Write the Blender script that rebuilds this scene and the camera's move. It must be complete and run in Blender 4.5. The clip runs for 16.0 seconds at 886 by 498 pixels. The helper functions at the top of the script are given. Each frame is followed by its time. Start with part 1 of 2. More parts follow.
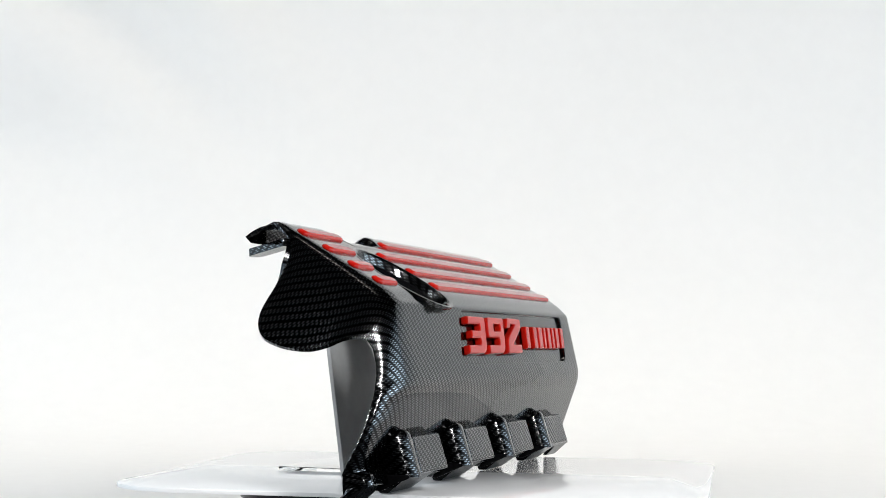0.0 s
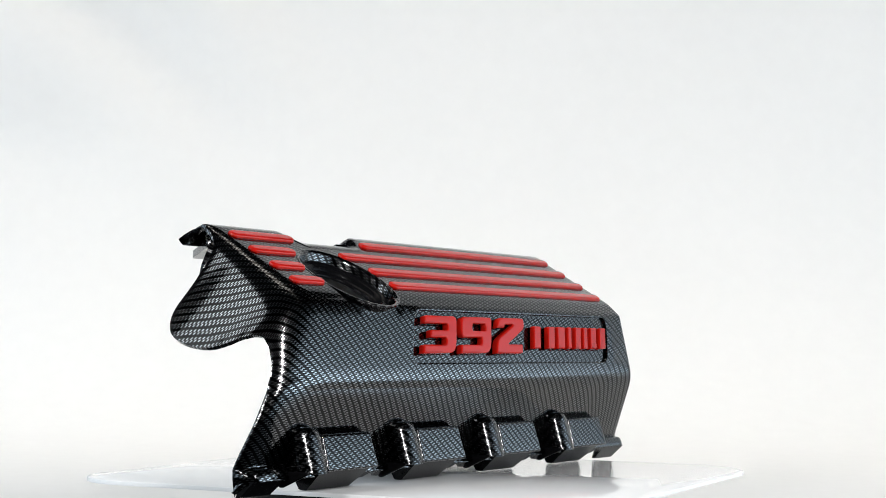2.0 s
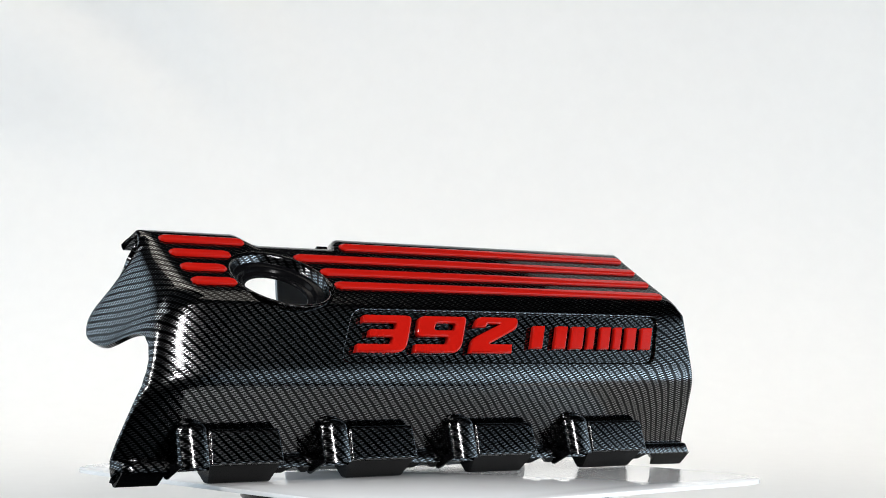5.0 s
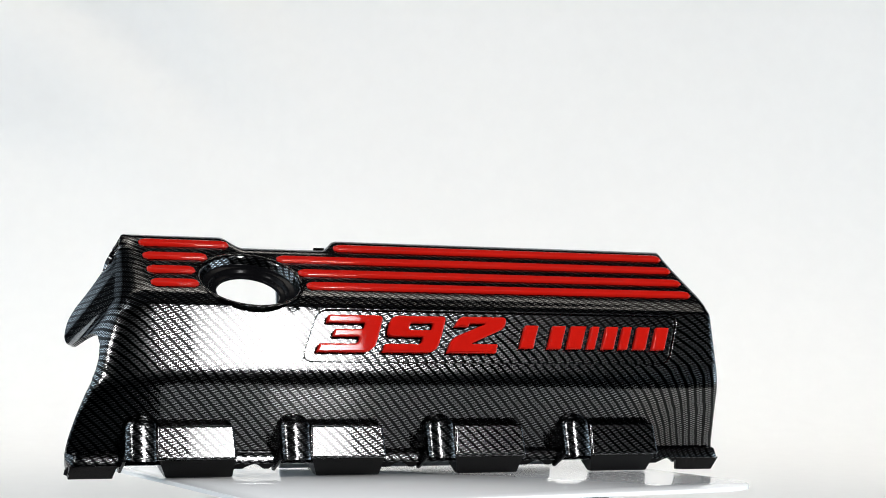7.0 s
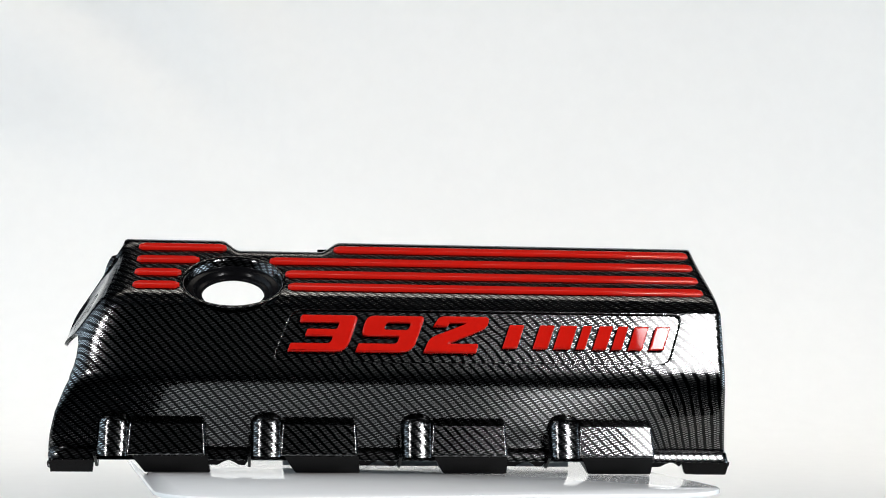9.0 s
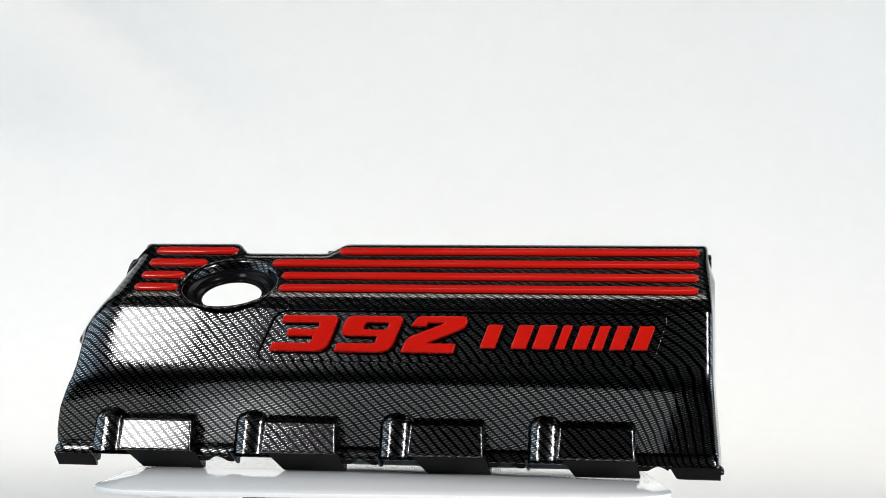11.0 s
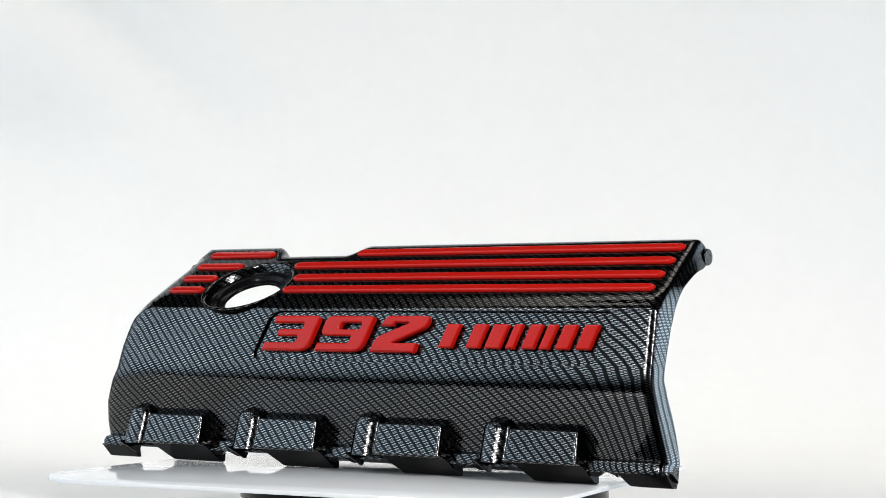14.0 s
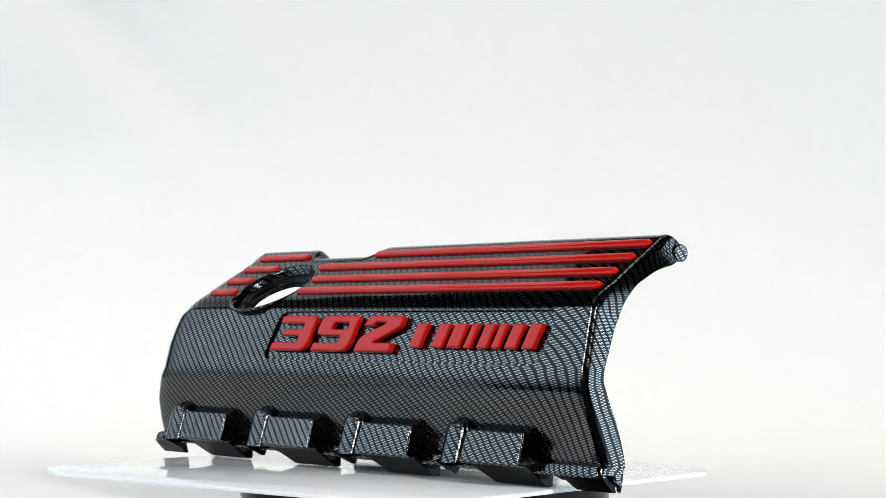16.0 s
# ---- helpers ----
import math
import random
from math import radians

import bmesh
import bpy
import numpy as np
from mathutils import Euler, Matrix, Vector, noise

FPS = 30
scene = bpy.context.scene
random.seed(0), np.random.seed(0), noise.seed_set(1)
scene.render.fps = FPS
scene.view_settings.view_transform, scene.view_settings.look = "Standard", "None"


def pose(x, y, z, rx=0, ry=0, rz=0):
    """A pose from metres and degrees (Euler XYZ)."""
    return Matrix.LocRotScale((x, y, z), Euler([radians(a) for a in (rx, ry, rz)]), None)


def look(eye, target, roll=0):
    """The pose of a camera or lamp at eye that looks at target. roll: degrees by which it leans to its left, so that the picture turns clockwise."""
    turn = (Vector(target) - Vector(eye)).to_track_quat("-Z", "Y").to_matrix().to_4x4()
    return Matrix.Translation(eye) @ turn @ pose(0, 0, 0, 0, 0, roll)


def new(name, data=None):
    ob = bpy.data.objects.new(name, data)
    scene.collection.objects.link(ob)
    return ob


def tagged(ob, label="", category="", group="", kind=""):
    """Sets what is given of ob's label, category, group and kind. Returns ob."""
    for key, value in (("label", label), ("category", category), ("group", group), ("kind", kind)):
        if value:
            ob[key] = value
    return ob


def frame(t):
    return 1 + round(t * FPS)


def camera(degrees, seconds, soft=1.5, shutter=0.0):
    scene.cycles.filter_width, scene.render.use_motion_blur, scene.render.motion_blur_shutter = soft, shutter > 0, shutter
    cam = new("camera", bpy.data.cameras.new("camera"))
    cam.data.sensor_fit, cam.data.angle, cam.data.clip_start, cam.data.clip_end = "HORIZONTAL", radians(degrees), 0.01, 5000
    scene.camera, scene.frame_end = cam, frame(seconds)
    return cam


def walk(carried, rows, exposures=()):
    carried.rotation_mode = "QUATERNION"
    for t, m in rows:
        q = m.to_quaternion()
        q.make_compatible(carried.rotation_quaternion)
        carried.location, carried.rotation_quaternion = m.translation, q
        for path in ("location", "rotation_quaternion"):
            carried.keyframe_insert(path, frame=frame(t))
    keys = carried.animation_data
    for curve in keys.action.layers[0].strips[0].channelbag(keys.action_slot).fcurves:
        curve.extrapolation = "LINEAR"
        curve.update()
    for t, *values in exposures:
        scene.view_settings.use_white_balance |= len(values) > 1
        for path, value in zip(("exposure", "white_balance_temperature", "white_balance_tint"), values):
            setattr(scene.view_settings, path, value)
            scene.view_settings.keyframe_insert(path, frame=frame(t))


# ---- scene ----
# The camera stands still on its tripod.
LENS = 29.84
EYE = Vector((0, -1.3319, 0.150))
YAW, TILT, ROLL = radians(0.512), radians(3.185), 0.745
AIM = EYE + Vector((math.sin(YAW) * math.cos(TILT), math.cos(YAW) * math.cos(TILT), math.sin(TILT)))
cam = camera(LENS, 16.0, soft=0.6)
walk(cam, [(0, look(EYE, AIM, ROLL)), (16, look(EYE, AIM, ROLL))])

# ---- light ----
world = bpy.data.worlds.new("studio_light")
scene.world = world
world.use_nodes = True
world.node_tree.nodes["Background"].inputs[0].default_value = (0.72, 0.87, 1.0, 1)
world.node_tree.nodes["Background"].inputs[1].default_value = 0.25


def softbox(name, eye, target, w, h, watts, tint=(1, 1, 1), spread=180, core=0):
    """A panel of light; with core its diffuser is brightest in the middle and fades to the rim."""
    data = bpy.data.lights.new(name, "AREA")
    data.shape, data.size, data.size_y, data.energy, data.color = "RECTANGLE", w, h, watts, tint
    data.spread = radians(spread)
    if core:
        data.use_nodes = True
        nt = data.node_tree
        geo, sep = nt.nodes.new("ShaderNodeNewGeometry"), nt.nodes.new("ShaderNodeSeparateXYZ")
        nt.links.new(geo.outputs["Parametric"], sep.inputs[0])

        def sums(op, a, c):
            k = nt.nodes.new("ShaderNodeMath")
            k.operation = op
            for i, v in enumerate((a, c)):
                if isinstance(v, (int, float)):
                    k.inputs[i].default_value = v
                else:
                    nt.links.new(v, k.inputs[i])
            return k.outputs[0]

        def hump(v):
            return sums("MULTIPLY", sums("MULTIPLY", v, sums("SUBTRACT", 1.0, v)), 4.0)

        glow = sums("POWER", sums("MULTIPLY", hump(sep.outputs[0]), hump(sep.outputs[1])), core)
        nt.links.new(glow, nt.nodes["Emission"].inputs["Strength"])
    ob = new(name, data)
    ob.matrix_world = look(eye, target)
    return ob


softbox("softbox_lamp", (0.73, -1.24, 0.80), (0, -0.05, 0.15), 0.28, 0.50, 37, core=0.55)
# Unseen fill strip, added to whiten the cloth sweep.
softbox("backdrop_fill", (0, 0.76, 2.2), (0, 0.93, 0.02), 3.4, 0.55, 7.4, (1, 0.94, 0.86), 70)
# Unseen bluish side panels; they stand in for the brightness the cover mirrors.
softbox("side_lamp", (2.3, 0.1, 0.18), (0, 0.1, 0.18), 3.4, 1.65, 86, (0.70, 0.86, 1.0), core=1.0)
softbox("side_lamp", (-2.3, -0.10, 1.15), (0, -0.10, 1.15), 4.2, 3.0, 102, (0.70, 0.86, 1.0), core=1.0)
softbox("ceiling_lamp", (-1.75, -0.52, 2.55), (0, -0.05, 0.15), 1.0, 0.9, 9, (0.9, 0.96, 1.0))
softbox("softbox_lamp", (-1.12, -1.42, 0.99), (0, -0.05, 0.15), 0.38, 0.48, 31, core=0.8)


# ---- materials ----
def nodes_of(name):
    m = bpy.data.materials.new(name)
    m.use_nodes = True
    return m, m.node_tree.nodes, m.node_tree.links, m.node_tree.nodes["Principled BSDF"]


def plain(name, colour, rough=0.5, metal=0.0, coat=0.0, vary=0.06, scale=30.0, bump=0.0, spec=0.5):
    """A surface with slight mottling, fine grain and bump."""
    m, n, l, b = nodes_of(name)
    tc = n.new("ShaderNodeTexCoord")
    a, c = n.new("ShaderNodeTexNoise"), n.new("ShaderNodeTexNoise")
    a.inputs["Scale"].default_value, c.inputs["Scale"].default_value = scale, scale * 14
    l.new(tc.outputs["Object"], a.inputs["Vector"])
    l.new(tc.outputs["Object"], c.inputs["Vector"])
    mix = n.new("ShaderNodeMath")
    mix.operation = "ADD"
    l.new(a.outputs[0], mix.inputs[0])
    l.new(c.outputs[0], mix.inputs[1])
    ramp = n.new("ShaderNodeMapRange")
    ramp.inputs[1].default_value, ramp.inputs[2].default_value = 0.6, 1.4
    ramp.inputs[3].default_value, ramp.inputs[4].default_value = 1 - vary, 1 + vary
    l.new(mix.outputs[0], ramp.inputs[0])
    col = n.new("ShaderNodeVectorMath")
    col.operation = "SCALE"
    col.inputs[0].default_value = colour
    l.new(ramp.outputs[0], col.inputs["Scale"])
    l.new(col.outputs[0], b.inputs["Base Color"])
    b.inputs["Roughness"].default_value, b.inputs["Metallic"].default_value = rough, metal
    b.inputs["Coat Weight"].default_value, b.inputs["Coat Roughness"].default_value = coat, 0.03
    b.inputs["Specular IOR Level"].default_value = spec
    if bump:
        bp = n.new("ShaderNodeBump")
        bp.inputs["Strength"].default_value, bp.inputs["Distance"].default_value = bump, 0.001
        l.new(c.outputs[0], bp.inputs["Height"])
        l.new(bp.outputs[0], b.inputs["Normal"])
    return m


BAND, DASH, ROW, LEAN = 0.0074, 0.0025, 0.0018, 0.95      # twill bands: pitch, dash length, row height, slant


def carbon(name):
    """Printed two-by-two twill weave under a glossy clear coat; UV runs in metres."""
    m, n, l, b = nodes_of(name)

    def calc(op, x, y=None, z=None):
        k = n.new("ShaderNodeMath")
        k.operation = op
        for i, v in enumerate((x, y, z)):
            if v is None:
                continue
            if isinstance(v, (int, float)):
                k.inputs[i].default_value = v
            else:
                l.new(v, k.inputs[i])
        return k.outputs[0]

    uv = n.new("ShaderNodeUVMap")
    uv.uv_map = "weave"
    warp = n.new("ShaderNodeTexNoise")
    warp.inputs["Scale"].default_value = 60
    l.new(uv.outputs[0], warp.inputs["Vector"])
    sep = n.new("ShaderNodeSeparateXYZ")
    l.new(uv.outputs[0], sep.inputs[0])
    wob = calc("MULTIPLY", calc("SUBTRACT", warp.outputs[0], 0.5), 0.0016)
    u, v = calc("ADD", sep.outputs[0], wob), calc("ADD", sep.outputs[1], wob)
    along = calc("DIVIDE", calc("FLOORED_MODULO", calc("ADD", u, calc("MULTIPLY", v, LEAN)), BAND), DASH)

    def dashes(shift, first):
        across = calc("FRACT", calc("ADD", calc("DIVIDE", v, ROW), shift))
        hump = calc("MULTIPLY", calc("MULTIPLY", across, calc("SUBTRACT", 1.0, across)), 4.0)
        far = calc("ABSOLUTE", calc("SUBTRACT", calc("MULTIPLY", calc("SUBTRACT", along, first), 2.0), 1.0))
        end = calc("MAXIMUM", calc("SUBTRACT", 1.0, calc("POWER", far, 5.0)), 0.0)
        return calc("MULTIPLY", calc("POWER", hump, 4.6), end)

    tow = calc("ADD", dashes(0.0, 0.0), dashes(0.5, 1.0))
    grain = n.new("ShaderNodeTexNoise")
    grain.inputs["Scale"].default_value = 900
    l.new(uv.outputs[0], grain.inputs["Vector"])
    stain = n.new("ShaderNodeTexNoise")
    stain.inputs["Scale"].default_value = 14
    l.new(uv.outputs[0], stain.inputs["Vector"])
    tow = calc("MULTIPLY", tow, calc("ADD", 0.45, calc("MULTIPLY", grain.outputs[0], 0.9)))
    tow = calc("MULTIPLY", tow, calc("ADD", 0.7, calc("MULTIPLY", stain.outputs[0], 0.6)))
    mix = n.new("ShaderNodeMix")
    mix.data_type = "RGBA"
    mix.inputs[6].default_value = (0.0012, 0.0012, 0.0013, 1)
    mix.inputs[7].default_value = (0.26, 0.265, 0.272, 1)
    l.new(tow, mix.inputs[0])
    l.new(mix.outputs[2], b.inputs["Base Color"])
    b.inputs["Metallic"].default_value = 1.0
    b.inputs["Roughness"].default_value = 0.205
    b.inputs["Coat Weight"].default_value = 1.0
    b.inputs["Coat Roughness"].default_value = 0.02
    b.inputs["Coat IOR"].default_value = 1.25
    b.inputs["Specular IOR Level"].default_value = 0.0
    b.inputs["Specular Tint"].default_value = (0.35, 0.35, 0.35, 1)
    return m


CARBON = carbon("carbon_print")
RED = plain("red_paint", (0.40, 0.0075, 0.0040), 0.35, coat=1.0, vary=0.05, scale=40, spec=0.0)
RED.node_tree.nodes["Principled BSDF"].inputs["Coat IOR"].default_value = 1.31
BLACK = plain("black_plastic", (0.003, 0.003, 0.0035), 0.2, vary=0.2, scale=40, spec=0.06)
GREY = plain("grey_acrylic", (0.34, 0.345, 0.35), 0.25, vary=0.08, scale=8)
WHITE = plain("white_acrylic", (0.80, 0.80, 0.80), 0.07, vary=0.015, scale=6, spec=0.5)
CLOTH = plain("white_cloth", (0.825, 0.805, 0.780), 0.9, vary=0.015, scale=3, bump=0.15, spec=0.1)
# near-black of the unseen slabs that the gloss mirrors
DARK = plain("dark_surround", (0.020, 0.021, 0.023), 0.8, vary=0.2, scale=2)

m, n, l, b = nodes_of("clear_acrylic")
b.inputs["Transmission Weight"].default_value = 1.0
b.inputs["Roughness"].default_value = 0.02
b.inputs["IOR"].default_value = 1.49
b.inputs["Base Color"].default_value = (0.95, 0.97, 0.97, 1)
CLEAR = m


# ---- mesh helpers ----
def mesh_of(name, bm, material, smooth=40):
    bmesh.ops.recalc_face_normals(bm, faces=bm.faces)
    me = bpy.data.meshes.new(name)
    bm.to_mesh(me)
    bm.free()
    me.materials.append(material)
    me.shade_smooth()
    me.set_sharp_from_angle(angle=radians(smooth))
    return me


def even(ob, weight=80):
    """Keeps flat faces flat in their shading."""
    w = ob.modifiers.new("even", "WEIGHTED_NORMAL")
    w.keep_sharp, w.weight = True, weight
    return ob


def part(name, bm, material, parent, label="", smooth=40):
    ob = even(new(name, mesh_of(name, bm, material, smooth)))
    ob.parent = parent
    if label:
        ob["label"] = label
    return ob


def weave(bm):
    """Lays the weave on every face: along x, or along y on faces that look along x."""
    bm.normal_update()
    lay = bm.loops.layers.uv.get("weave") or bm.loops.layers.uv.new("weave")
    for f in bm.faces:
        nrm = f.normal
        if abs(nrm.x) > 0.75:
            for k in f.loops:
                k[lay].uv = (k.vert.co.y, k.vert.co.z)
        else:
            t = Vector((0, -nrm.z, nrm.y))
            t = t.normalized() if t.length > 1e-6 else Vector((0, 0, 1))
            if t.z < 0:
                t = -t
            for k in f.loops:
                k[lay].uv = (k.vert.co.x, k.vert.co.dot(t))


def baked(ob):
    """The mesh of ob with its modifiers applied."""
    dg = bpy.context.evaluated_depsgraph_get()
    dg.update()
    return bpy.data.meshes.new_from_object(ob.evaluated_get(dg))


def prism(outline, back, front, bevel=0.0, segments=2):
    """A solid between two rings of equal count, each a list of points."""
    bm = bmesh.new()
    a = [bm.verts.new(p) for p in back]
    c = [bm.verts.new(p) for p in front]
    k = len(a)
    bm.faces.new(a)
    top = bm.faces.new(c)
    for i in range(k):
        bm.faces.new((a[i], a[(i + 1) % k], c[(i + 1) % k], c[i]))
    bmesh.ops.recalc_face_normals(bm, faces=bm.faces)
    if bevel:
        edges = [e for e in top.edges]
        if outline == "all":
            edges = list(bm.edges)
        elif outline == "front":
            ring = set(c)
            edges = [e for e in bm.edges if e.verts[0] in ring or e.verts[1] in ring]
        bmesh.ops.bevel(bm, geom=edges, offset=bevel, segments=segments, profile=0.5, affect="EDGES", clamp_overlap=True)
    return bm


def smoothstep(a, c, x):
    t = min(1, max(0, (x - a) / (c - a)))
    return t * t * (3 - 2 * t)


def lerp_table(table, x):
    if x <= table[0][0]:
        return table[0][1]
    for (a, p), (c, q) in zip(table, table[1:]):
        if x <= c:
            return p + (q - p) * (x - a) / (c - a)
    return table[-1][1]


# ---- the setting ----
def backdrop():
    """A white cloth sweep: floor, cove and wall, with soft hanging folds on one side."""
    path = []
    for i in range(15):
        path.append((-0.14 + i * 1.04 / 14, 0.0))
    for i in range(1, 11):
        a = i / 10 * math.pi / 2
        path.append((0.9 + 0.5 * math.sin(a), 0.5 - 0.5 * math.cos(a)))
    for i in range(1, 25):
        path.append((1.4, 0.5 + i * 0.042))
    bm = bmesh.new()
    rows = []
    for y, z in path:
        row = []
        for i in range(111):
            x = -1.3 + i * 0.032
            hang = smoothstep(0.15, 0.9, z)
            left = smoothstep(0.0, -0.5, x)
            d = 0.045 * math.sin((x * 1.0 + z * 1.25) * 17 + 1.6 * noise.noise(Vector((x * 2, 0.3, z * 2)))) * left * hang
            d += 0.012 * noise.noise(Vector((x * 3, 4.0, z * 3))) * hang
            row.append(bm.verts.new((x, y - d, z)))
        rows.append(row)
    for a, c in zip(rows, rows[1:]):
        for i in range(110):
            bm.faces.new((a[i], a[i + 1], c[i + 1], c[i]))
    ob = new("backdrop", mesh_of("backdrop", bm, CLOTH, 60))
    tagged(ob, "white cloth photo backdrop swept under the turntable", "backdrop", kind="structure")
    s = ob.modifiers.new("thick", "SOLIDIFY")
    s.thickness, s.offset = 0.004, -1
    return ob


def slab(name, lo, hi, material, label, category):
    bm = bmesh.new()
    bmesh.ops.create_cube(bm, size=1)
    for v in bm.verts:
        v.co = [lo[i] + (v.co[i] + 0.5) * (hi[i] - lo[i]) for i in range(3)]
    ob = new(name, mesh_of(name, bm, material, 30))
    return tagged(ob, label, category, kind="structure")


backdrop()
# Unseen dark slabs round the set, added to keep the cover's reflections dark.
slab("floor", (-4, -3.3, -0.90), (4, 2.2, -0.82), DARK, "unseen dark floor added to keep low reflections dark", "floor")
slab("wall_south", (-4, -3.3, -0.82), (4, -3.2, 2.9), DARK, "unseen dark wall added behind the camera to darken reflections", "wall")
slab("ceiling", (-4, -3.3, 2.9), (4, 2.2, 3.0), DARK, "unseen dark ceiling added to keep reflections of above dark", "ceiling")

slab("wall_west", (-2.6, -3.2, -0.82), (-2.5, 2.2, 2.9), DARK, "unseen dark wall added behind a side light panel", "wall")
slab("wall_east", (2.5, -3.2, -0.82), (2.6, 2.2, 2.9), DARK, "unseen dark wall added behind a side light panel", "wall")
slab("wall_north", (-2.5, 2.1, -0.82), (2.5, 2.2, 2.9), DARK, "unseen dark wall added behind the backdrop to close the set", "wall")

# ---- the turning set ----
LIFT = 0.150                     # height of the eye over the cloth
SEAT = -0.1015                   # the plate's top below the eye's height
OMEGA = 7.318                    # degrees a second
TURN0 = OMEGA * 9 + 5.459        # turn at the start


def turntable():
    top = new("turntable")
    tagged(top, "black round motorised turntable under the white plate", "turntable")
    for name, r0, r1, z0, z1, label in (("platter", 0.146, 0.145, 0.0262, 0.0454, "black rubber-topped platter"),
                                        ("base", 0.130, 0.120, 0.0, 0.026, "")):
        bm = bmesh.new()
        bmesh.ops.create_cone(bm, cap_ends=True, segments=72, radius1=r0, radius2=r1, depth=z1 - z0)
        bmesh.ops.translate(bm, verts=bm.verts, vec=(0, 0, (z0 + z1) / 2))
        rim = [e for e in bm.edges if len(e.link_faces) == 2 and any(len(f.verts) > 4 for f in e.link_faces)]
        bmesh.ops.bevel(bm, geom=rim, offset=0.0015, segments=2, affect="EDGES")
        part(name, bm, BLACK, top, label)
    return top


def display_plate():
    """A white acrylic sheet with rounded corners, 3 mm thick, lying a little askew to the cover."""
    ring = []
    x0, x1, y0, y1, r = -0.226, 0.175, -0.226, 0.190, 0.060
    skew = radians(8)
    for cx, cy, a0 in ((x1 - r, y0 + r, -90), (x1 - r, y1 - r, 0), (x0 + r, y1 - r, 90), (x0 + r, y0 + r, 180)):
        for i in range(9):
            a = radians(a0 + i * 90 / 8)
            px, py = cx + r * math.cos(a), cy + r * math.sin(a)
            ring.append((px * math.cos(skew) - py * math.sin(skew), px * math.sin(skew) + py * math.cos(skew)))
    z1 = LIFT + SEAT
    bm = prism("top", [(x, y, z1 - 0.003) for x, y in ring], [(x, y, z1) for x, y in ring], 0.0008, 2)
    ob = new("display_plate", mesh_of("display_plate", bm, WHITE, 40))
    return tagged(ob, "glossy white acrylic display plate lying on the turntable", "plate")


def display_stand():
    """A leaning grey panel with a clear foot, which holds the cover up from behind."""
    top = new("display_stand")
    tagged(top, "grey acrylic easel stand with clear foot behind the cover", "stand")
    z0 = LIFT + SEAT + 0.0005
    lean = [(0.024, z0), (0.046, z0 + 0.155)]
    t = 0.003
    back = [(-0.113, lean[0][0] + t, z0), (0.120, lean[0][0] + t, z0), (0.120, lean[1][0] + t, lean[1][1]), (-0.113, lean[1][0] + t, lean[1][1])]
    front = [(x, y - t, z) for x, y, z in back]
    part("back_panel", prism("top", back, front, 0.0006, 2), GREY, top, "grey leaning back panel")
    foot_a = [(-0.07, 0.03, z0), (0.05, 0.03, z0), (0.05, 0.096, z0), (-0.07, 0.096, z0)]
    part("foot", prism("top", foot_a, [(x, y, z + 0.003) for x, y, z in foot_a], 0.0005, 2), CLEAR, top, "clear acrylic foot")
    up_a = [(-0.05, 0.050, z0 + 0.0035), (0.05, 0.050, z0 + 0.0035), (0.05, 0.056, z0 + 0.125), (-0.05, 0.056, z0 + 0.125)]
    part("upright", prism("top", up_a, [(x, y + 0.003, z) for x, y, z in up_a], 0.0004, 1), CLEAR, top, "clear acrylic upright")
    return top


# The cover's section from the rear edge over the top to the foot: y, z in mm below and behind the eye's level and the axis.
SECTION = [(45, 66.5), (37, 74), (28.5, 79), (22, 77.6), (15, 73.2), (5, 67.3), (-5, 61.4), (-15, 55.5), (-25, 49.6), (-35, 43.7), (-43, 39),
           (-50, 34.3), (-55.5, 29.3), (-60.4, 24), (-62.5, 15), (-66, 0), (-69.9, -16.9), (-71.15, -23.5), (-71.3, -28.9), (-70.56, -34), (-69.0, -39.2),
           (-64.5, -52), (-57.2, -72), (-54.2, -80.2), (-54.4, -82.2), (-56.6, -82.8), (-58.6, -83.7), (-60.6, -90), (-58.5, -91.4), (-48, -91.4)]
# by height of the section: where the end corners lie, and how widely they are rounded
LEFT_END = [(-94, -286), (-86, -289), (-72, -289.5), (-52, -284.5), (-32, -274), (-22, -269.5), (0, -266.5), (25, -261), (45, -254), (80, -242)]
LEFT_BEND = [(-94, 5), (-84, 7), (-80, 20), (-60, 31), (-30, 31), (-16, 27), (0, 22), (25, 17), (45, 12), (80, 5)]
RIGHT_BEND = [(-94, 3.2), (-86, 3.4), (-78, 4.2), (-27, 4.0), (45, 3.8), (80, 3.2)]
# by step along the section: the edge of the left end wall
LEFT_EDGE = [(-234, 45, 66), (-237, 36, 71), (-241, 27, 74), (-245, 17, 69), (-250, 11, 60), (-264, 14, 38), (-278, 20, 17), (-283, 17, 3), (-284, 3, -4),
             (-283, -15, -6), (-280, -28, -3), (-275, -37, 1), (-272, -44, 2.5), (-269, -50, 1), (-268, -54, -5), (-269, -57, -15), (-271, -58, -23),
             (-273, -58, -28), (-274, -58, -32), (-276, -58, -36), (-279, -57, -43), (-284, -54, -57), (-288, -47.5, -73), (-289.5, -43.5, -83),
             (-289.5, -43.5, -84.5), (-289.5, -43.5, -87), (-289.5, -43.5, -90), (-288.5, -43.5, -95), (-287.5, -43.3, -99), (-286.5, -43, -101.3)]
RIGHT_END = [(-94, 231), (-86, 230.5), (-52, 227.3), (-27, 225.6), (25, 225), (45, 223.5), (80, 221.5)]
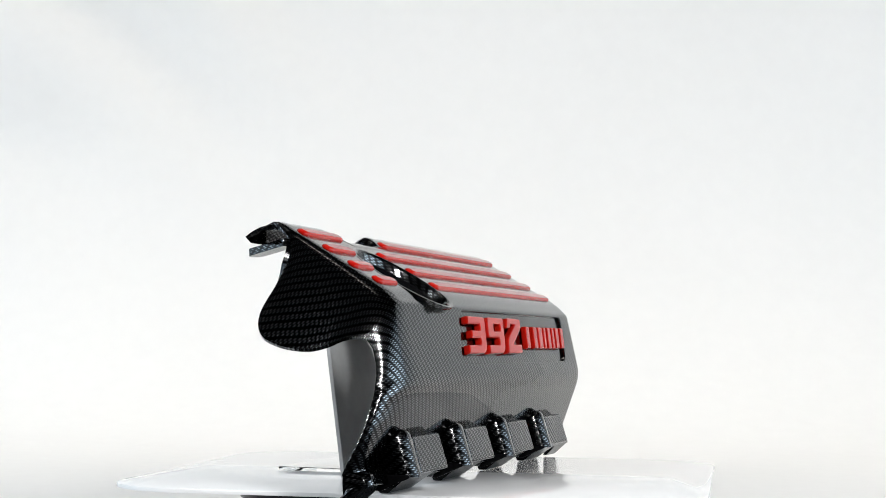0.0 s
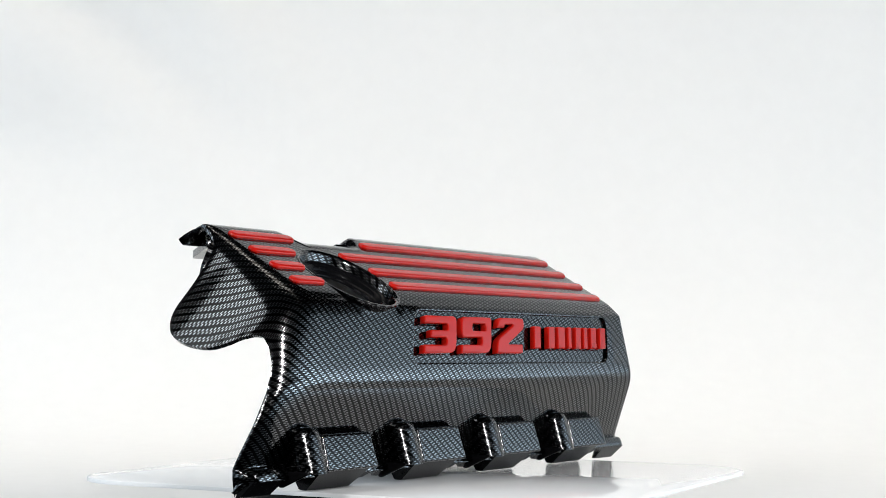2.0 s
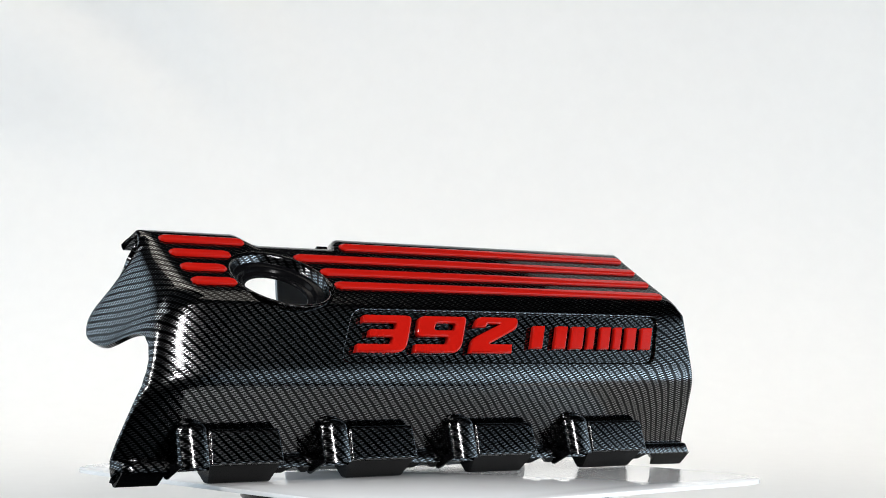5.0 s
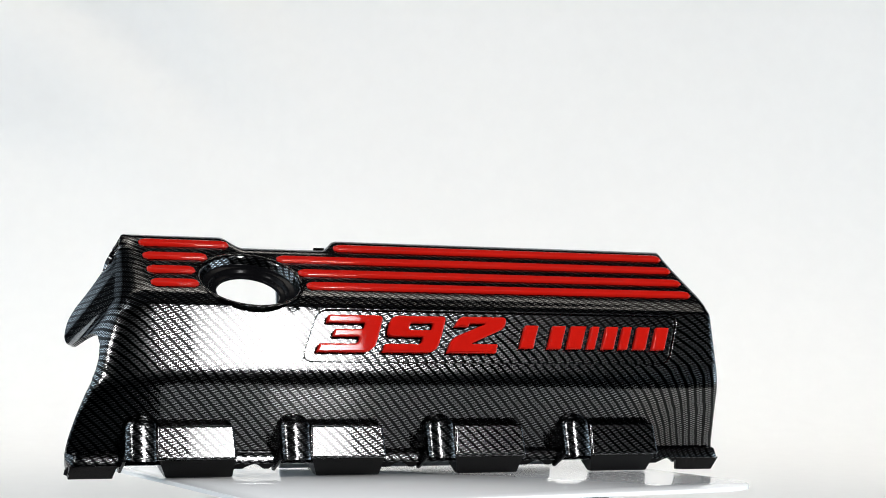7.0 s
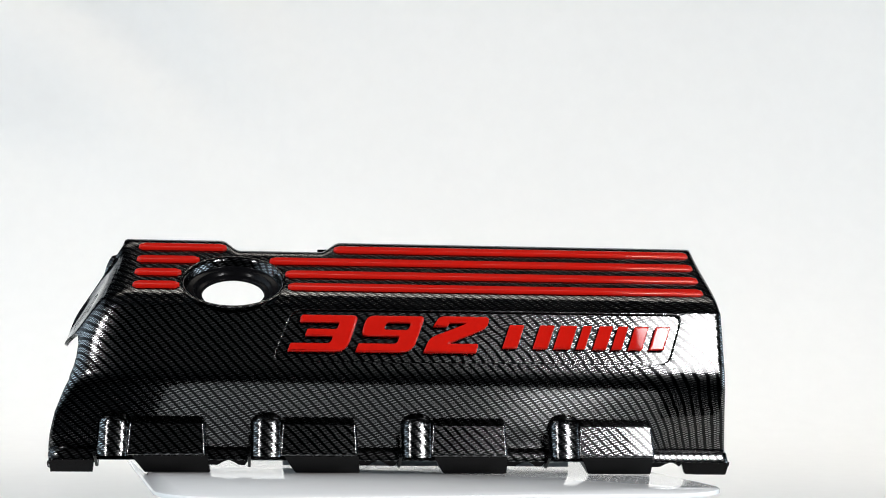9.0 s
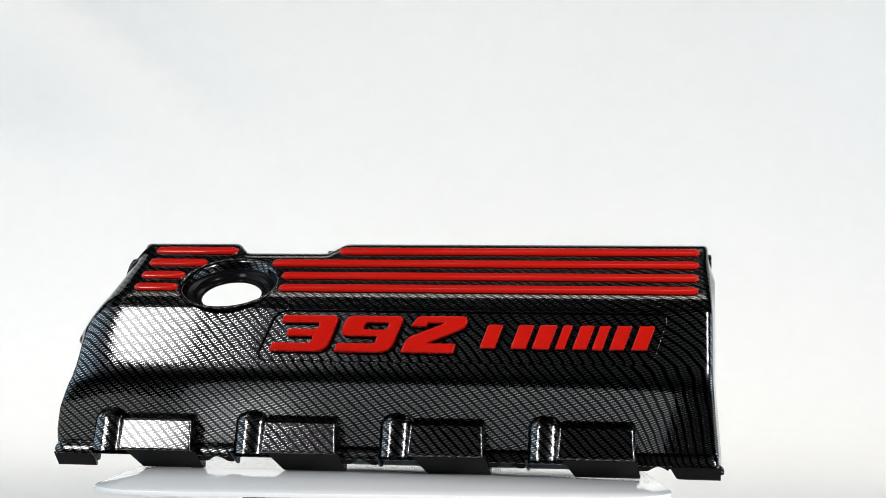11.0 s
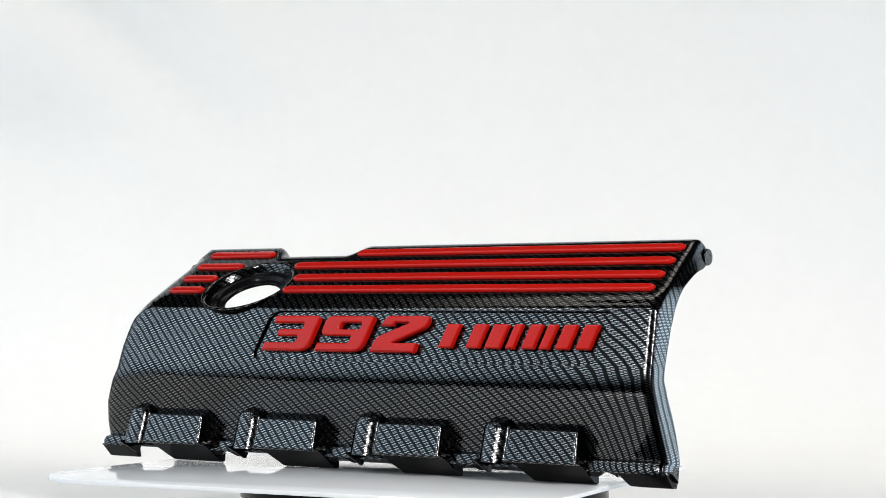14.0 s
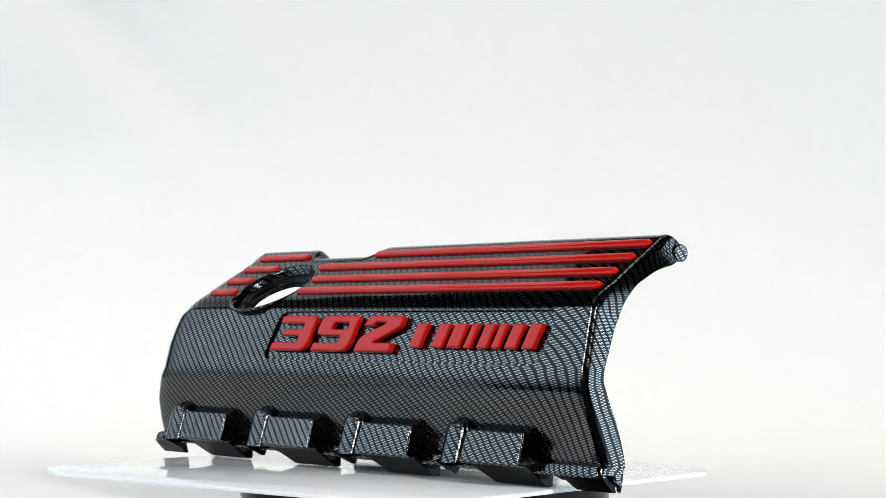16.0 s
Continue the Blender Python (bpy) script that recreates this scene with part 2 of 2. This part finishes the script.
RIGHT_EDGE = [(224, 42.0, 64), (224, 42.0, 68), (223, 38.0, 68), (224, 33.0, 61), (225, 26.0, 57), (226, 16.0, 55), (226.5, 7.0, 52.5),
              (227, -1.0, 49.5), (227, -8.0, 46), (227, -16.0, 42), (227, -23.0, 36.5), (227, -28.5, 31), (227, -33.5, 24.5), (227, -37.5, 17),
              (227, -41.5, 10), (227, -47.0, -5), (227, -51.5, -17), (227, -52.5, -22), (227, -52.3, -27), (227.5, -50.5, -32), (228, -48.0, -39),
              (229.5, -42.0, -54), (231, -36.5, -73), (232, -35.0, -84), (232, -36.5, -86), (232, -37.0, -88), (232, -37.5, -91), (232, -38.0, -95),
              (231.5, -38.5, -99), (231, -39.0, -102)]
MM = 0.001


def rear_reach(x):
    """How far the notch for the hose cuts the rear edge back, mm."""
    return 14.5 * smoothstep(-165, -150, x) * smoothstep(-70, -86, x)


AXIS_C = Vector((-0.154, -0.0335, LIFT + 0.0446))        # centre of the filler hole on the top
TOP_N = Vector((0, -0.508, 0.861))


def spline(points, i, t):
    """A smooth curve through the points, t on from point i."""
    a, p, c, d = (Vector(points[min(max(i + o, 0), len(points) - 1)]) for o in (-1, 0, 1, 2))
    return 0.5 * (2 * p + (c - a) * t + (2 * a - 5 * p + 4 * c - d) * t * t + (3 * p - a - 3 * c + d) * t ** 3)


def refined():
    """The section and both wall edges with finer steps over the top, where the filler hole sits; and the rows of the name panel."""
    sec, left, right, rows = [], [], [], {}
    last = len(SECTION) - 1
    for i in range(last + 1):
        rows[i] = len(sec)
        if i == last:
            parts = 1
        else:
            parts = 4 if 3 <= i < 13 else (3 if i in (17, 18, 19) else (1 if 13 <= i < 16 else 2))
        for q in range(parts):
            t = q / parts
            if t == 0:
                sec.append(Vector(SECTION[i]))
                left.append(Vector(LEFT_EDGE[i]))
                right.append(Vector(RIGHT_EDGE[i]))
                continue
            sec.append(spline(SECTION, i, t))
            left.append(spline(LEFT_EDGE, i, t))
            right.append(spline(RIGHT_EDGE, i, t))
    return sec, left, right, rows


def printed(u, v):
    """The printed film is drawn upright towards the right end."""
    pull = smoothstep(0.130, 0.225, u)
    return u - 0.85 * LEAN * pull * min(max(v + 0.195, -0.05), 0.03), v


def shell_mesh():
    sec, edge_l, edge_r, rows = refined()
    k = len(sec)
    nrm, arc = [], [0.0]
    for i in range(k):
        t = (sec[min(i + 1, k - 1)] - sec[max(i - 1, 0)]).normalized()
        ny, nz = -t.y, t.x
        if ny * (10 - sec[i].x) + nz * (-20 - sec[i].y) < 0:
            ny, nz = -ny, -nz
        nrm.append(Vector((ny, nz)))
    for a, c in zip(sec, sec[1:]):
        arc.append(arc[-1] + (c - a).length)
    cols = []

    def fold(i, edges, ends, table, way):
        """Where the run leaves the section, the fold's corner, where the wall begins and its edge."""
        r = lerp_table(table, sec[i].y) if rows[3] <= i else 2.5
        x1, q, e = lerp_table(ends, sec[i].y), sec[i] + nrm[i] * r, edges[i]
        d = max((e - Vector((x1, q.x, q.y))).length, 1.0)
        c = Vector((x1 - way * min(max(way * (e.x - x1), 0.0) * r / d, 8.0), sec[i].x, sec[i].y))
        reach = 1.5 * r
        return c - Vector((way * reach, 0, 0)), c, c + (e - c).normalized() * min(reach, (e - c).length * (0.92 if way < 0 else 0.6)), e

    lefts = [fold(i, edge_l, LEFT_END, LEFT_BEND, -1) for i in range(k)]
    rights = [fold(i, edge_r, RIGHT_END, RIGHT_BEND, 1) for i in range(k)]

    def arc_at(f, t):
        return f[0] * (1 - t) ** 2 + f[1] * 2 * t * (1 - t) + f[2] * t * t

    count = 160
    for j in range(5):
        cols.append([f[3].lerp(f[2], j / 5) for f in lefts])
    for j in range(12):
        cols.append([arc_at(f, 1 - j / 12) for f in lefts])
    first = len(cols)
    for j in range(count + 1):
        col = []
        for i in range(k):
            x0, x1 = lefts[i][0].x, rights[i][0].x
            x, (y, z) = x0 + (x1 - x0) * j / count, sec[i]
            d = rear_reach(x) * (1 - smoothstep(22, 0, y)) if y < 22 else rear_reach(x)
            col.append(Vector((x, y - d, z - d * 0.59)) if z > 60 else Vector((x, y, z)))
        cols.append(col)
    for j in range(1, 9):
        cols.append([arc_at(f, j / 8) for f in rights])
    for j in range(1, 6):
        cols.append([f[2].lerp(f[3], j / 5) for f in rights])

    bm = bmesh.new()
    lay = bm.loops.layers.uv.new("weave")

    def place(p):
        return Vector((p.x * MM, p.y * MM, LIFT + p.z * MM))

    vs = [[bm.verts.new(place(p)) for p in col] for col in cols]
    run = [[0.0] * k]
    for a, c in zip(cols, cols[1:]):
        run.append([run[-1][i] + (a[i] - c[i]).length for i in range(k)])
    off = [run[first][i] - cols[first][i].x for i in range(k)]
    # columns between which the name panel lies
    ja = max(j for j in range(len(cols)) if cols[j][rows[13]].x < -128)
    jb = min(j for j in range(len(cols)) if cols[j][rows[13]].x > 199)
    ra, rb = rows[13], rows[16]
    axis = Vector((AXIS_C.x, AXIS_C.y, AXIS_C.z))

    def radius(co):
        d = co - axis
        return (d - TOP_N * d.dot(TOP_N)).length if d.length < 0.07 else 1.0

    for j in range(len(cols) - 1):
        for i in range(k - 1):
            if ja <= j < jb and ra <= i < rb:
                continue
            ring = (vs[j][i], vs[j][i + 1], vs[j + 1][i + 1], vs[j + 1][i])
            if i < ra and radius(sum((v.co for v in ring), Vector()) / 4) < 0.0385:
                continue
            f = bm.faces.new(ring)
            for lp, (jj, ii) in zip(f.loops, ((j, i), (j, i + 1), (j + 1, i + 1), (j + 1, i))):
                lp[lay].uv = printed((run[jj][ii] - off[ii]) * MM, -arc[ii] * MM)
    # the rim of the hole is round
    for col in vs:
        for v in col[:ra]:
            if v.is_boundary and radius(v.co) < 0.046:
                d = v.co - axis
                h = TOP_N * d.dot(TOP_N)
                v.co = axis + h + (d - h).normalized() * 0.0387
    # the name panel: flat field, rounded step, sunk floor
    loop = [vs[j][ra] for j in range(ja, jb + 1)] + [vs[jb][i] for i in range(ra + 1, rb + 1)]
    loop += [vs[j][rb] for j in range(jb - 1, ja - 1, -1)] + [vs[ja][i] for i in range(rb - 1, ra, -1)]
    rings = []
    for grow, out in ((0.9, 0.0), (0.35, -0.15), (0.0, -0.7), (-0.1, -2.5)):
        rings.append([bm.verts.new(face_point(x, z, out)) for x, z in panel_outline(grow)])
    made = []
    edges = []
    for lp in (loop, rings[0]):
        for a, c in zip(lp, lp[1:] + lp[:1]):
            edges.append(bm.edges.get((a, c)) or bm.edges.new((a, c)))
    made += [f for f in bmesh.ops.triangle_fill(bm, use_beauty=True, use_dissolve=False, edges=edges)["geom"] if isinstance(f, bmesh.types.BMFace)]
    for a, c in zip(rings, rings[1:]):
        m = len(a)
        for i in range(m):
            made.append(bm.faces.new((a[i], a[(i + 1) % m], c[(i + 1) % m], c[i])))
    made.append(bm.faces.new(rings[-1]))
    top_z, top_arc = sec[ra].y, arc[ra]
    for f in made:
        for lp in f.loops:
            z = (lp.vert.co.z - LIFT) / MM
            lp[lay].uv = printed(lp.vert.co.x, -(top_arc + (top_z - z) * 1.027) * MM)
    loose = [v for v in bm.verts if not v.link_faces]
    bmesh.ops.delete(bm, geom=loose, context="VERTS")
    return bm


def shell(parent):
    bm = shell_mesh()
    bmesh.ops.recalc_face_normals(bm, faces=bm.faces)
    if sum(f.normal.z * f.calc_area() for f in bm.faces if f.calc_center_median().z > LIFT + 0.03) < 0:
        bmesh.ops.reverse_faces(bm, faces=bm.faces)
    me = bpy.data.meshes.new("shell")
    bm.to_mesh(me)
    bm.free()
    me.materials.append(CARBON)
    ob = new("shell", me)
    s = ob.modifiers.new("thick", "SOLIDIFY")
    s.thickness, s.offset, s.use_even_offset = 0.0032, -1, False
    done = baked(ob)
    done.shade_smooth()
    done.set_sharp_from_angle(angle=radians(40))
    ob.modifiers.clear()
    ob.data = done
    even(ob, 50)
    ob.parent = parent
    ob["label"] = "glossy black carbon-weave shell"
    return ob


def face_point(x, z, out):
    """A point over the upper front face, out mm proud of it."""
    y = -66.0 + 0.2333 * z
    return Vector((x * MM, (y - out * 0.974) * MM, LIFT + (z + out * 0.227) * MM))


def rounded(pts, r, steps=5):
    out = []
    k = len(pts)
    for i in range(k):
        p, a, c = Vector(pts[i]), Vector(pts[i - 1]), Vector(pts[(i + 1) % k])
        ra = r[i] if isinstance(r, (list, tuple)) else r
        u, w = (a - p), (c - p)
        ra = min(ra, u.length * 0.45, w.length * 0.45)
        p0, p1 = p + u.normalized() * ra, p + w.normalized() * ra
        for s in range(steps + 1):
            t = s / steps
            out.append(tuple(p0 * (1 - t) ** 2 + p * 2 * t * (1 - t) + p1 * t * t))
    return out


def panel_outline(grow):
    return rounded([(-108 - grow, 22.5 + grow), (193 + grow, 22.5 + grow), (180 + grow, -15.5 - grow), (-123 - grow, -15.5 - grow)], 9, 6)


def sign_mesh(name, loops, depth, rise, round_by):
    """Raised shape on the front face out of closed outlines (x, z in mm)."""
    cu = bpy.data.curves.new(name, "CURVE")
    cu.dimensions, cu.fill_mode = "2D", "BOTH"
    cu.extrude, cu.bevel_depth, cu.bevel_resolution = depth / 2, round_by, 3
    cu.offset = -round_by
    for lp in loops:
        sp = cu.splines.new("POLY")
        sp.points.add(len(lp) - 1)
        for q, (x, z) in zip(sp.points, lp):
            q.co = (x, z, 0, 1)
        sp.use_cyclic_u = True
    ob = new(name, cu)
    me = baked(ob)
    bpy.data.objects.remove(ob)
    for v in me.vertices:
        x, z, h = v.co
        v.co = face_point(x, z, rise + h)
    me.materials.clear()
    me.materials.append(RED)
    me.shade_smooth()
    me.set_sharp_from_angle(angle=radians(50))
    return me


def lettering(parent):
    three = [rounded([(-102, 18.5), (-58, 18.5), (-67.5, -9.2), (-112, -9.2), (-109.6, -2.8), (-80, -2.8), (-77.5, 2.3), (-99, 2.3), (-97, 8),
                      (-74.5, 8), (-73, 12.6), (-103, 12.6)], [5, 5, 9, 1.2, 1.2, 3, 2, 1.2, 1.2, 2, 1.2, 1.2], 4)]
    nine = [rounded([(-52, 18.5), (-7.5, 18.5), (-17.5, -9.2), (-61, -9.2), (-58.5, -2.6), (-29.5, -2.6), (-27.5, 2.8), (-57, 2.8)],
                    [6, 4, 9, 1.2, 1.2, 3, 1.5, 6], 5),
            rounded([(-39.3, 8), (-37, 13.2), (-18.6, 13.2), (-20.6, 8)], [2, 2, 2, 2], 4)]
    two = [rounded([(3, 18.7), (42, 18.7), (40, 10.3), (11, -2.0), (33, -2.0), (31, -9.2), (-9.5, -9.2), (-4.8, 2.0), (24, 13.4), (11, 13.4),
                    (9.5, 10.6), (-1.8, 10.6)], [5, 6, 6, 1, 1.2, 1.2, 1.2, 5, 1, 1, 1, 1.2], 4)]
    for loops in (three, nine, two):
        ob = new("numeral", sign_mesh("numeral", loops, 3.0, 0.6, 1.35))
        ob.parent = parent
        ob["label"] = "raised glossy red numeral"
    # brand word as plain slanted bars of its height and colour
    for x0, x1 in ((51, 62.5), (74.5, 86), (90.5, 103.5), (108, 115), (121, 131.5), (135.5, 143.5), (148.5, 159.5), (165, 176.5)):
        bar = rounded([(x0 + 6.4, 12.9), (x1 + 6.4, 12.9), (x1, -5.1), (x0, -5.1)], 1.0, 3)
        ob = new("badge_bar", sign_mesh("badge_bar", [bar], 2.6, 0.3, 1.1))
        ob.parent = parent
        ob["label"] = "raised red slanted bar"


def top_point(x, y, out):
    return Vector((x, y, 0)) * MM + Vector((0, 0, LIFT + (67.3 + (y - 5) * 0.59) * MM)) + TOP_N * out * MM


def stripes(parent):
    rows = ((13.0, -230, -160.5, -75.5, 215.5), (-5.2, -230, -181, -126.5, 215.2), (-23.6, -230, -194, -114, 214.8), (-41.0, -230, -194.5, -112, 214.4))
    for y, a0, a1, b0, b1 in rows:
        for x0, x1 in ((a0, a1), (b0, b1)):
            rings = []
            for half, drop, out in ((4.5, 0.0, -2.0), (4.5, 0.0, 0.5), (4.2, 0.5, 1.5), (3.5, 1.5, 2.2), (2.6, 2.6, 2.45)):
                nose = 3.2
                ring = [(x0 + drop, y - half * 0.45 * 0.861), (x0 + drop + nose, y - half * 0.861), (x1 - drop - nose, y - half * 0.861),
                        (x1 - drop, y - half * 0.45 * 0.861), (x1 - drop, y + half * 0.45 * 0.861), (x1 - drop - nose, y + half * 0.861),
                        (x0 + drop + nose, y + half * 0.861), (x0 + drop, y + half * 0.45 * 0.861)]
                rings.append([top_point(px, py, out) for px, py in ring])
            bm = bmesh.new()
            vs = [[bm.verts.new(p) for p in r] for r in rings]
            for r, q in zip(vs, vs[1:]):
                for i in range(8):
                    bm.faces.new((r[i], r[(i + 1) % 8], q[(i + 1) % 8], q[i]))
            bm.faces.new(vs[-1])
            bm.faces.new(vs[0])
            part("stripe", bm, RED, parent, "raised glossy red stripe", 35)


def filler_cup(parent):
    """The round well of the oil filler, stepped, open at its bottom."""
    e1 = Vector((1, 0, 0))
    e2 = TOP_N.cross(e1)
    steps = [(41.0, -1.2), (40.8, 0.15), (39.6, 0.45), (38.0, -0.2), (36.8, -2.0), (35.4, -6.0), (34.4, -6.6), (31.2, -7.0), (29.6, -7.6), (28.4, -9.6),
             (27.4, -10.4), (25.0, -10.8), (24.0, -11.4), (23.8, -13.0), (25.6, -13.4), (29.6, -11.6), (31.6, -9.6), (36.0, -8.6), (38.4, -5.0)]
    down = [0.0]
    for a, c in zip(steps, steps[1:] + steps[:1]):
        down.append(down[-1] + math.hypot(c[0] - a[0], c[1] - a[1]))
    seg = 72
    bm = bmesh.new()
    lay = bm.loops.layers.uv.new("weave")
    rings = []
    for r, h in steps:
        ring = []
        for i in range(seg):
            a = 2 * math.pi * i / seg
            p = AXIS_C + (e1 * math.cos(a) + e2 * math.sin(a)) * r * MM + TOP_N * h * MM
            ring.append(bm.verts.new(p))
        rings.append(ring)
    for q in range(len(rings)):
        r0, r1 = rings[q], rings[(q + 1) % len(rings)]
        for i in range(seg):
            f = bm.faces.new((r0[i], r0[(i + 1) % seg], r1[(i + 1) % seg], r1[i]))
            # Inner steps are plain black: the recess's darkness is put into their colour.
            f.material_index = 1 if 5 <= q < 16 else 0
            for lp, (ii, qq) in zip(f.loops, ((i, q), (i + 1, q), (i + 1, q + 1), (i, q + 1))):
                lp[lay].uv = (ii / seg * 0.23, down[qq] * MM)
    cup = part("filler_cup", bm, CARBON, parent, "stepped round filler well, its throat darkened in colour", 60)
    cup.data.materials.append(BLACK)


PITCH = 113.3


def coil_housings(parent):
    """Four wedge boxes, each with a rounded column at its side, over the coils."""
    for q in range(4):
        x0 = -228.5 + q * PITCH

        def at(x, y, z):
            return (x * MM, y * MM, LIFT + z * MM)
        back = [at(x0, -54, -63), at(x0 + 57.5, -54, -63), at(x0 + 60, -44, -90), at(x0 - 2, -44, -90)]
        front = [at(x0 + 0.5, -68.0, -62.4), at(x0 + 56, -68.0, -62.4), at(x0 + 57.5, -75.2, -86.4), at(x0 - 1, -75.2, -86.4)]
        bm = prism("front", back, front, 0.0018, 3)
        weave(bm)
        box = part("coil_housing", bm, CARBON, parent, "wedge-shaped carbon-weave coil housing", 35)
        # the column: a half-round front that leans like the box and rounds off into the wall at its top
        bm = bmesh.new()
        rings = []
        for z, wide, lead in ((-87.2, 0.98, 0), (-86.4, 1.0, 0), (-78, 1.0, 0), (-70, 1.0, 0), (-63, 1.0, 0), (-60.6, 0.94, 0), (-58.8, 0.80, 0.5),
                              (-57.8, 0.62, 1.4), (-57.2, 0.42, 2.6), (-57.0, 0.2, 3.8)):
            y1 = -77.5 + (z + 86.4) * 0.31 + lead
            ring = []
            for i in range(17):
                a = math.pi * i / 16
                deep = 10.5 if i <= 8 else 5.0
                ring.append((x0 - 12.3 - (11.0 if i <= 8 else 12.6) * wide * math.cos(a), y1 + deep * (1 - max(math.sin(a), 0.0) ** 0.95), z))
            ring += [(x0 - 12.3 + 12.6 * wide, -50, z), (x0 - 12.3 - 11.0 * wide, -50, z)]
            rings.append([bm.verts.new(at(*p)) for p in ring])
        for a, c in zip(rings, rings[1:]):
            for i in range(19):
                bm.faces.new((a[i], a[(i + 1) % 19], c[(i + 1) % 19], c[i]))
        bm.faces.new(rings[0])
        bm.faces.new(rings[-1])
        bmesh.ops.recalc_face_normals(bm, faces=bm.faces)
        weave(bm)
        part("column", bm, CARBON, box, "rounded carbon-weave column", 50)
        # a thin rib under the column's side
        side = [(-75, -85.5), (-75, -87.4), (-55, -96.6), (-52, -96.4), (-50, -92), (-50, -86)]
        rib = prism("all", [at(x0 - 24.6, y, z) for y, z in side], [at(x0 - 22.4, y, z) for y, z in side], 0.0005, 1)
        part("rib", rib, BLACK, box, "thin black rib")
        # the black tab under the box, on which the cover stands
        t0, t1 = x0 + 9.5, x0 + 60.5
        a = [at(t0 - 7, -66, -87.5), at(t1 - 2, -66, -87.5), at(t1 - 1, -40, -87.5), at(t0 - 7, -40, -87.5)]
        c = [at(t0 + 2, -47, -101.4), at(t1, -47, -101.4), at(t1, -41.5, -101.4), at(t0 + 2, -41.5, -101.4)]
        part("tab", prism("top", a, c, 0.0012, 2), BLACK, box, "black standing tab")


def skirt_drop(x):
    """Lower edge of the skirt, mm."""
    if x < -255.5 or x > 205:
        return -101.2
    s = (x + 255.5) % PITCH
    if x > 193:
        return -92 - 9 * smoothstep(193, 200, x)
    if s < 33:
        return -91.2 - 4 * smoothstep(3, 0, s)
    if s < 86:
        return -92.5
    if s < 93:
        return -95
    return -95.2 + 3.8 * math.sin((s - 93) / 16 * math.pi) if s < 109 else -95.2


def skirt(parent):
    bm = bmesh.new()
    rows = []
    count = 400
    for j in range(count + 1):
        x = -287 + j * (231.5 + 287) / count
        z = skirt_drop(x)
        y = -59.0 + 12 * (-z - 90.5) / 11
        rows.append([bm.verts.new((x * MM, yy * MM, LIFT + zz * MM)) for yy, zz in ((-59.0, -90.5), (y, z), (y + 3.2, z), (-48, -90.5))])
    for a, c in zip(rows, rows[1:]):
        for i in range(4):
            bm.faces.new((a[i], a[(i + 1) % 4], c[(i + 1) % 4], c[i]))
    bm.faces.new(rows[0])
    bm.faces.new(rows[-1])
    part("skirt", bm, BLACK, parent, "scalloped black lower skirt", 40)


def rear_ears(parent):
    """The forked clips at the rear edge, each a rounded tongue that reaches back and down."""
    for root, tip, wide in (((-243, 15, 64.5), (-213, 55, 59), 11), ((-84, 25, 71), (-80, 40, 64), 9)):
        a, c = Vector(root), Vector(tip)
        d = (c - a).normalized()
        side = d.cross(Vector((0, 0, 1))).normalized()
        up = side.cross(d)
        n = (c - a).length
        ring = rounded([(0, -wide / 2), (n, -wide / 2), (n, wide / 2), (0, wide / 2)], [1, wide * 0.45, wide * 0.45, 1], 5)
        pts = [a + d * p + side * q for p, q in ring]
        lo = [(v - up * 2.6) * MM + Vector((0, 0, LIFT)) for v in pts]
        hi = [(v + up * 2.6) * MM + Vector((0, 0, LIFT)) for v in pts]
        bm = prism("all", lo, hi, 0.0012, 3)
        weave(bm)
        part("clip", bm, CARBON, parent, "small rounded rear clip", 40)


def end_lug(parent):
    """A flat rounded lug that ends the flange at its rear top corner."""
    back, front = [], []
    for i in range(20):
        a = 2 * math.pi * i / 20
        y, z = 36.5 + 8.2 * math.cos(a), 66.0 + 6.6 * math.sin(a)
        back.append((0.2185, y * MM, LIFT + z * MM))
        front.append((0.2248, y * MM, LIFT + z * MM))
    bm = prism("all", back, front, 0.0014, 3)
    weave(bm)
    part("lug", bm, CARBON, parent, "rounded carbon-weave lug", 40)


def engine_cover():
    top = new("engine_cover")
    tagged(top, "glossy carbon-weave engine cover with red stripes and raised red numerals 392", "engine cover")
    shell(top)
    filler_cup(top)
    stripes(top)
    lettering(top)
    coil_housings(top)
    skirt(top)
    rear_ears(top)
    end_lug(top)
    return top


TABLE = turntable()
PLATE = display_plate()
STAND = display_stand()
COVER = engine_cover()


def motions():
    rows = [(t, pose(0, 0, 0, 0, 0, TURN0 - OMEGA * t)) for t in range(17)]
    for thing in (TABLE, PLATE, STAND, COVER):
        walk(thing, rows)


motions()
